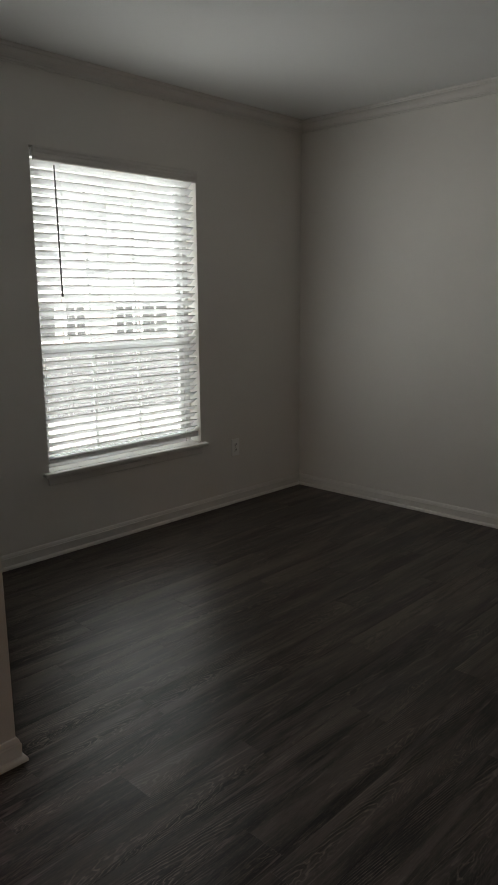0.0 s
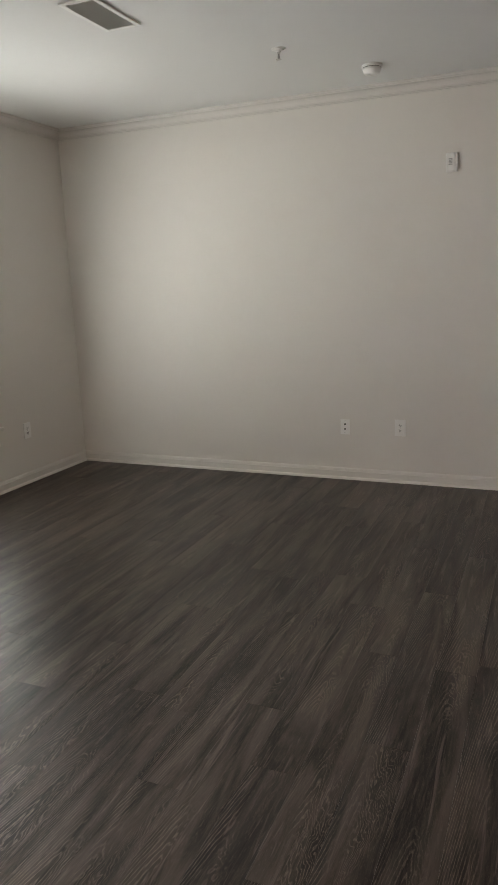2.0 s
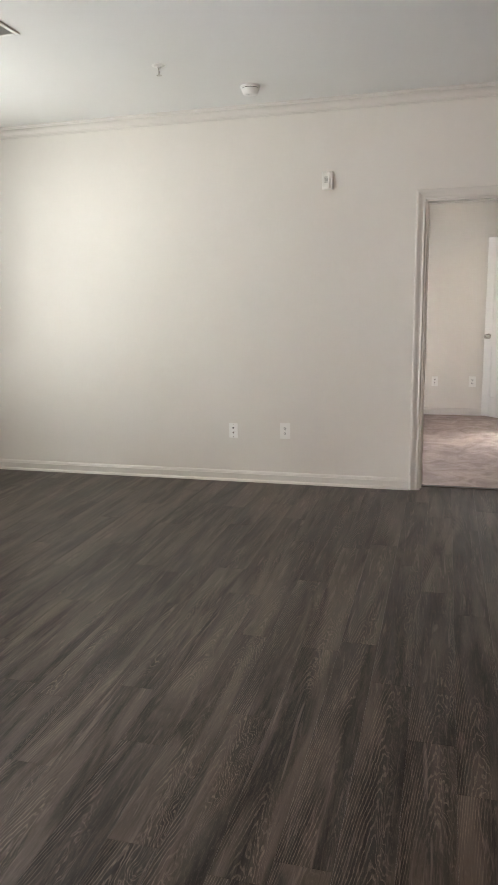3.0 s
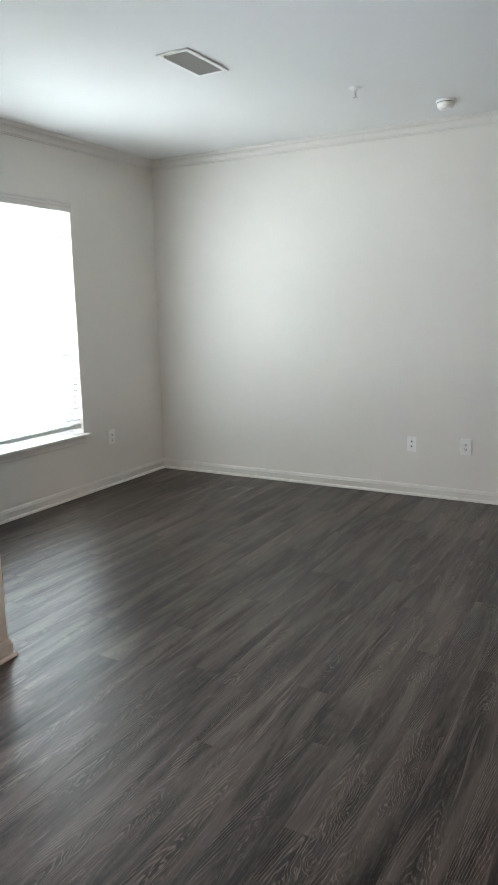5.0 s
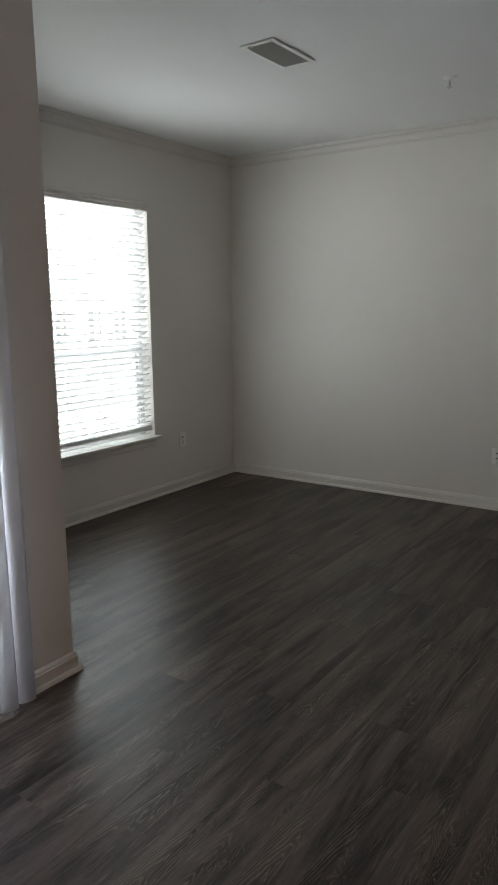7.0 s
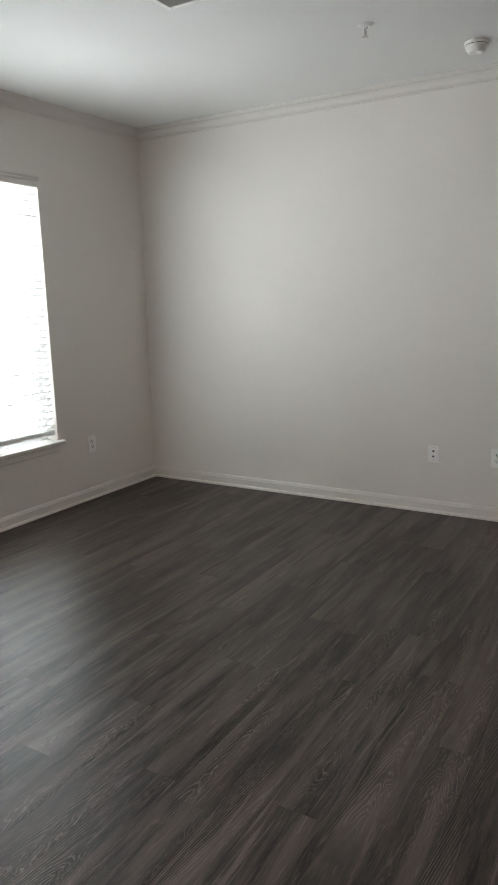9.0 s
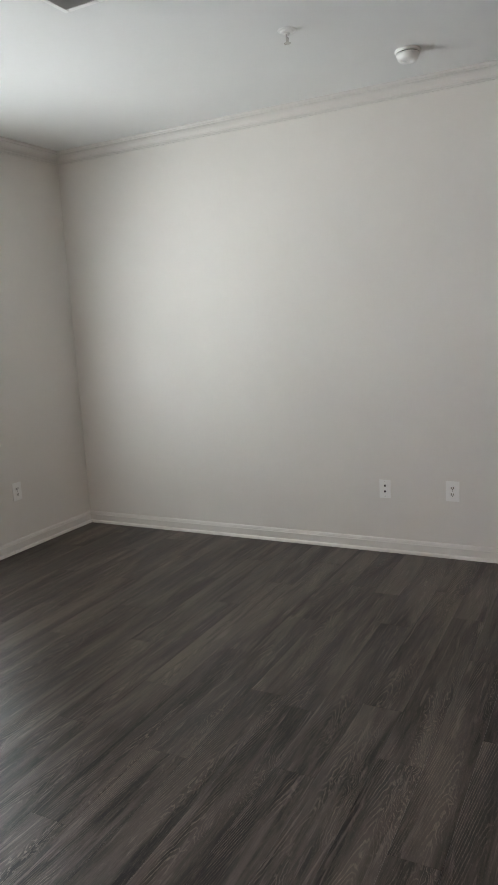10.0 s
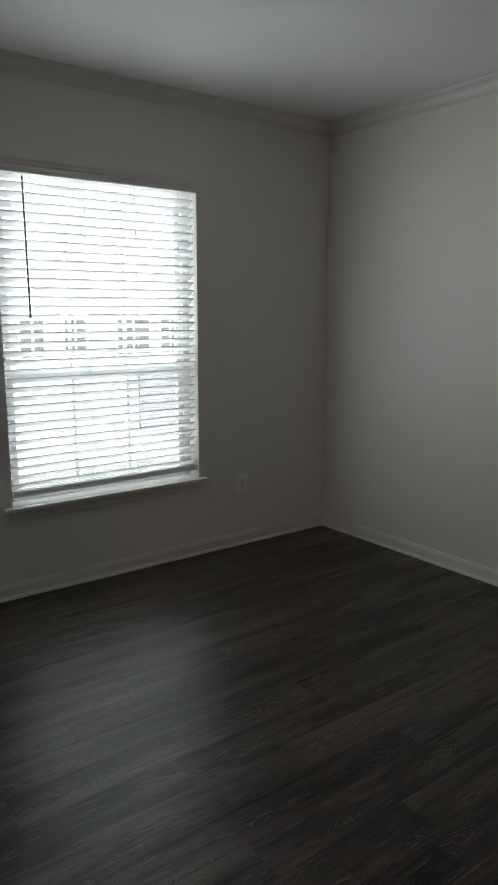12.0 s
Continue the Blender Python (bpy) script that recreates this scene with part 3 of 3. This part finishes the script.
smoke = thing("smoke_detector", "round white plastic smoke detector on the ceiling", "smoke detector")
at = pose(-0.832, 3.632, H) @ Matrix.Diagonal((0.96, 0.96, 0.94, 1.0))
part("base", lathe([(0, -0.0005), (0.064, -0.0005), (0.066, -0.010), (0.062, -0.016), (0, -0.016)], 32, m=at), PLASTIC, smoke, smooth=False)
part("gap_ring", lathe([(0, -0.016), (0.0575, -0.016), (0.0575, -0.019), (0, -0.019)], 32, m=at), DARK, smoke, "dark sensing slot")
part("cover", lathe([(0, -0.019), (0.0595, -0.019), (0.058, -0.028), (0.050, -0.048), (0.042, -0.056), (0.016, -0.058), (0.015, -0.055), (0, -0.055)], 32, m=at), PLASTIC, smoke, smooth=True)
part("test_button", lathe([(0, -0.054), (0.013, -0.054), (0.012, -0.060), (0, -0.061)], 20, m=at @ pose(-0.022, -0.012, 0)), PLASTIC, smoke)

sprinkler = thing("fire_sprinkler", "white pendent fire sprinkler head with metal deflector", "sprinkler")
at = pose(-1.222, 3.062, H)
part("escutcheon", lathe([(0.012, -0.012), (0.026, -0.010), (0.030, -0.004), (0.040, -0.0035), (0.042, -0.0005), (0, -0.0005)], 28, m=at), PLASTIC, sprinkler, smooth=False)
part("body", lathe([(0, -0.001), (0.012, -0.001), (0.012, -0.018), (0.007, -0.020), (0.007, -0.026), (0, -0.026)], 16, m=at), PLASTIC, sprinkler)
for side in (-1, 1):
    part("frame_arm", box(-1.222 - 0.0025, -1.222 + 0.0025, 3.062 + side * 0.009 - 0.0018, 3.062 + side * 0.009 + 0.0018, H - 0.052, H - 0.018, 0.0008), CHROME, sprinkler)
part("glass_bulb", lathe([(0, -0.048), (0.0022, -0.046), (0.0022, -0.028), (0, -0.026)], 10, m=at), CHROME, sprinkler, smooth=True)
part("deflector", lathe([(0, -0.056), (0.016, -0.055), (0.016, -0.0535), (0.006, -0.052), (0, -0.050)], 20, m=at), CHROME, sprinkler, "small metal deflector plate")


# Unseen lamp, added to warm the pillar; its place and form are assumed.
lamp = thing("ceiling_lamp", "assumed round white flush ceiling lamp, unseen, with warm glowing diffuser", "ceiling lamp")
glow, glow_nodes, glow_shader = material("assumed_lamp_glow")
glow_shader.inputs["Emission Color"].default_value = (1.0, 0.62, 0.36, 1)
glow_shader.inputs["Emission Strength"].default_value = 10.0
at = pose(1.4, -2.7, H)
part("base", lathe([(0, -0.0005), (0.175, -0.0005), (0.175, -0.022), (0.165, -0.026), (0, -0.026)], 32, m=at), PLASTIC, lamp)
part("diffuser", lathe([(0.160, -0.026), (0.155, -0.050), (0.120, -0.078), (0.060, -0.092), (0, -0.095)], 32, m=at), glow, lamp, "warm glowing glass diffuser of the assumed lamp", True)


# ---- wall plates ----
def wall_plate(name, label, m, kind):
    """A plate in the x-z plane, front to -y, centred on the origin, then placed."""
    w, h = (0.080, 0.124) if kind == "duplex" else (0.071, 0.116)
    top = thing(name, label, "outlet" if kind == "duplex" else "wall jack", "wall plates")
    part("plate", box(-w / 2, w / 2, -0.006, -0.0005, -h / 2, h / 2, 0.0025, segments=2), PLASTIC, top)
    if kind == "duplex":
        for z in (0.0195, -0.0195):
            bm = lathe([(0, 0), (0.0172, 0), (0.0172, 0.0075), (0.0160, 0.0085), (0, 0.0085)], 20, m=pose(0, 0, z, 90))
            for v in bm.verts:
                v.co.z = z + max(-0.0140, min(0.0140, v.co.z - z))
            face = part("receptacle", bm, PLASTIC, top)
            for dx, s in ((-0.0066, 0.0066), (0.0066, 0.0056)):
                part("slot", box(dx - 0.0021, dx + 0.0021, -0.0089, -0.0080, z + 0.002 - s, z + 0.002 + s), DARK, face, "dark blade slot")
            part("ground_hole", lathe([(0, 0.0078), (0.0034, 0.0078), (0.0034, 0.0090), (0, 0.0090)], 10, m=pose(0, 0, z - 0.0085, 90)), DARK, face, "dark ground hole")
        part("screw", lathe([(0, 0.0055), (0.0028, 0.0055), (0.0026, 0.0068), (0, 0.0070)], 10, m=pose(0, 0, 0, 90)), CHROME, top)
    else:
        for z in (0.021, -0.016):
            part("jack", box(-0.0060, 0.0060, -0.0072, -0.0058, z - 0.0060, z + 0.0060, 0.002), DARK, top, "dark jack hole")
        for z in (0.046, -0.046):
            part("screw", lathe([(0, 0.0055), (0.0028, 0.0055), (0.0026, 0.0068), (0, 0.0070)], 10, m=pose(0, 0, z, 90)), CHROME, top)
    top.matrix_world = m
    return top


wall_plate("wall_jack", "white plastic phone jack plate with two holes", pose(-1.145, NORTH, 0.404), "jack")
wall_plate("wall_outlet", "white duplex power outlet low on plain wall", pose(-0.732, NORTH, 0.413), "duplex")
wall_plate("wall_outlet", "white duplex power outlet low beside the window", pose(WEST, 3.394, 0.415, 0, 0, 90), "duplex")
wall_plate("wall_jack", "white plastic jack plate on the bedroom wall", pose(0.318, BED_NORTH, 0.402), "jack")
wall_plate("wall_outlet", "white duplex power outlet on the bedroom wall", pose(0.742, BED_NORTH, 0.402), "duplex")

horn = thing("alarm_sounder", "small white alarm sounder box high on the wall", "alarm")
part("housing", box(-0.448, -0.372, NORTH - 0.020, NORTH - 0.0005, 2.150, 2.272, 0.006, segments=2), PLASTIC, horn)
part("cover_plate", box(-0.442, -0.394, NORTH - 0.024, NORTH - 0.019, 2.156, 2.266, 0.003), PLASTIC, horn)
for k in range(5):
    z = 2.196 + 0.0085 * k
    part("grille_bar", box(-0.430, -0.406, NORTH - 0.0255, NORTH - 0.0235, z, z + 0.006), GREY, horn, "grey grille bar")

# ---- outside ----
ground = tagged(part("ground", box(-600, 600, -600, 600, -3.6, -3.3), PARKING), "grey asphalt parking ground below the flat", "ground", kind="structure")
slab = tagged(part("balcony", box(WEST - 0.16, PATIO - 0.161, -2.4, RETURN - T - 0.001, -0.28, -0.06, 0.01), CONCRETE), "plain concrete balcony slab outside patio door", "balcony", kind="structure")
walk_strip = tagged(part("pavement", box(-17.5, -15.6, -40, 45, -3.301, -3.17, 0.02), CONCRETE), "pale concrete pavement along the building", "pavement", kind="structure")


bm = box(WEST - 0.16, EAST + T, RETURN - T, NORTH + T, -3.3, -0.26)
box(PATIO - 0.16, EAST + T, SOUTH - T, RETURN - T, -3.3, -0.26, into=bm)
box(BED_WEST - T, BED_EAST + 1.02, NORTH + T, BED_NORTH + T, -3.3, -0.26, into=bm)
tagged(part("wall_lower_storey", bm, SIDING), "plain rendered storey below the flat", "wall", kind="structure")


def far_building():
    top = thing("apartment_building", "pale rendered apartment building with red brick band", "building")
    X = -20.0
    part("wall", box(X - 9, X, -26, 34, -3.3, 5.40), SIDING, top)
    part("brick_band", box(X - 0.02, X + 0.05, -4.0, 26, 0.05, 1.5), BRICK, top, "red brick band")
    part("lower_wall", box(X - 0.02, X + 0.06, 11.5, 26, -2.3, -0.35), STONE, top, "dark grey lower storey")
    bm = box(X - 9.5, X + 0.1, -26.6, 34.6, 5.40, 5.55)
    part("roof", bm, SIDING, top)
    for z in (0.2,):
        for i in range(34):
            y = -23 + 1.62 * i + 0.30 * (i % 2)
            w = 0.34 if i % 3 else 0.55
            f = part("window", box(X + 0.03, X + 0.11, y - w - 0.09, y + w + 0.09, z - 0.09, z + 1.29, 0.01), VINYL, top)
            part("pane", box(X + 0.105, X + 0.118, y - w, y - 0.03, z, z + 1.2), DARKGLASS, f)
            part("pane", box(X + 0.105, X + 0.118, y + 0.03, y + w, z, z + 1.2), DARKGLASS, f)
    return top


far_building()


def parked_car(m):
    top = thing("parked_car", "grey parked saloon car on pale concrete", "car", "parked cars")
    bm, rings = bmesh.new(), []
    side = [(-2.2, 0.35), (-2.25, 0.72), (-2.0, 0.92), (-1.35, 0.98), (-0.75, 1.40), (0.45, 1.44), (1.10, 1.02), (2.05, 0.88), (2.25, 0.62), (2.2, 0.33)]
    for y, pinch in ((-0.86, 1.0), (-0.70, 1.03), (0.70, 1.03), (0.86, 1.0)):
        rings.append([bm.verts.new((x * pinch, y, z if abs(y) < 0.8 else min(z, 0.92))) for x, z in side])
    for p, q in zip(rings, rings[1:]):
        for k in range(len(side)):
            j = (k + 1) % len(side)
            bm.faces.new([p[k], q[k], q[j], p[j]])
    bm.faces.new(rings[0])
    bm.faces.new(rings[-1][::-1])
    part("body", bm, CARPAINT, top)
    part("windscreen", box(0.55, 0.95, -0.62, 0.62, 1.10, 1.36, 0.05), DARKGLASS, top)
    for x in (-1.35, 1.35):
        for y in (-0.84, 0.84):
            wheel = part("wheel", lathe([(0, -0.09), (0.20, -0.09), (0.32, -0.10), (0.33, 0.0), (0.32, 0.10), (0.20, 0.09), (0, 0.09)], 20, m=pose(x, y, 0.33, 90)), RUBBER, top)
            part("rim", lathe([(0, -0.105), (0.17, -0.10), (0.19, -0.09), (0.19, 0.09), (0.17, 0.10), (0, 0.105)], 16, m=pose(x, y, 0.33, 90)), CHROME, wheel)
    top.matrix_world = m
    return top


car = parked_car(pose(-12.6, 3.2, -3.3, 0, 0, 0))
copy_thing(car, pose(-12.5, 6.1, -3.3, 0, 0, 180))
copy_thing(car, pose(-12.7, 11.6, -3.3, 0, 0, 0))

# ---- floor planks ----
PW, PL, GAP = 0.1524, 1.22, 0.0004
EDGE = 0.204
known_ends = {(-0.48, 0.81), (-0.33, 0.397), (-0.93, 0.995), (0.13, 1.65), (0.28, 1.358), (0.43, 1.03)}
shared = {}


def plank_mesh(w, l):
    key = (round(w, 4), round(l, 4))
    if key not in shared:
        bm = bmesh.new()
        b, e = 0.0004, GAP / 2
        lows = [bm.verts.new((x, y, -0.003)) for x, y in ((-w / 2 + e, -l / 2 + e), (w / 2 - e, -l / 2 + e), (w / 2 - e, l / 2 - e), (-w / 2 + e, l / 2 - e))]
        mids = [bm.verts.new((v.co.x, v.co.y, -b)) for v in lows]
        tops = [bm.verts.new((v.co.x - math.copysign(b, v.co.x), v.co.y - math.copysign(b, v.co.y), 0)) for v in lows]
        for p, q in ((lows, mids), (mids, tops)):
            for k in range(4):
                bm.faces.new([p[k], p[(k + 1) % 4], q[(k + 1) % 4], q[k]])
        bm.faces.new(tops)
        shared[key] = mesh_of(bm, PLANK, "plank")
    return shared[key]


far_planks = bmesh.new()
rows = range(math.floor((WEST - EDGE) / PW), math.ceil((EAST - EDGE) / PW))
for r in rows:
    x0, x1 = max(EDGE + r * PW, WEST), min(EDGE + (r + 1) * PW, EAST)
    if x1 - x0 < 0.01:
        continue
    end = [y for x, y in known_ends if x0 < x < x1]
    start = end[0] if end else (0.43 * r + random.uniform(-0.12, 0.12)) % PL
    north = NORTH + 0.094 if x0 < DOOR[1] and x1 > DOOR[0] else NORTH
    strips = [(x0, x1, RETURN if x1 <= PATIO else SOUTH, north)]
    if x0 < PATIO < x1:
        strips = [(x0, x1, RETURN, north), (PATIO, x1, SOUTH, RETURN)]
    for u0, u1, south, stop in strips:
        y = start + PL * math.floor((south - start) / PL)
        while y < stop:
            p, q = max(y, south), min(y + PL, stop)
            y += PL
            if q - p < 0.02:
                continue
            if u0 > 1.6 or q < -1.6:
                box(u0 + GAP / 2, u1 - GAP / 2, p + GAP / 2, q - GAP / 2, -0.003, 0.0, into=far_planks)
                continue
            ob = new("plank", plank_mesh(u1 - u0, q - p))
            ob.parent = floor
            ob.matrix_basis = pose((u0 + u1) / 2, (p + q) / 2, 0.0)
tagged(part("planks", far_planks, PLANK, floor), kind="stuff")
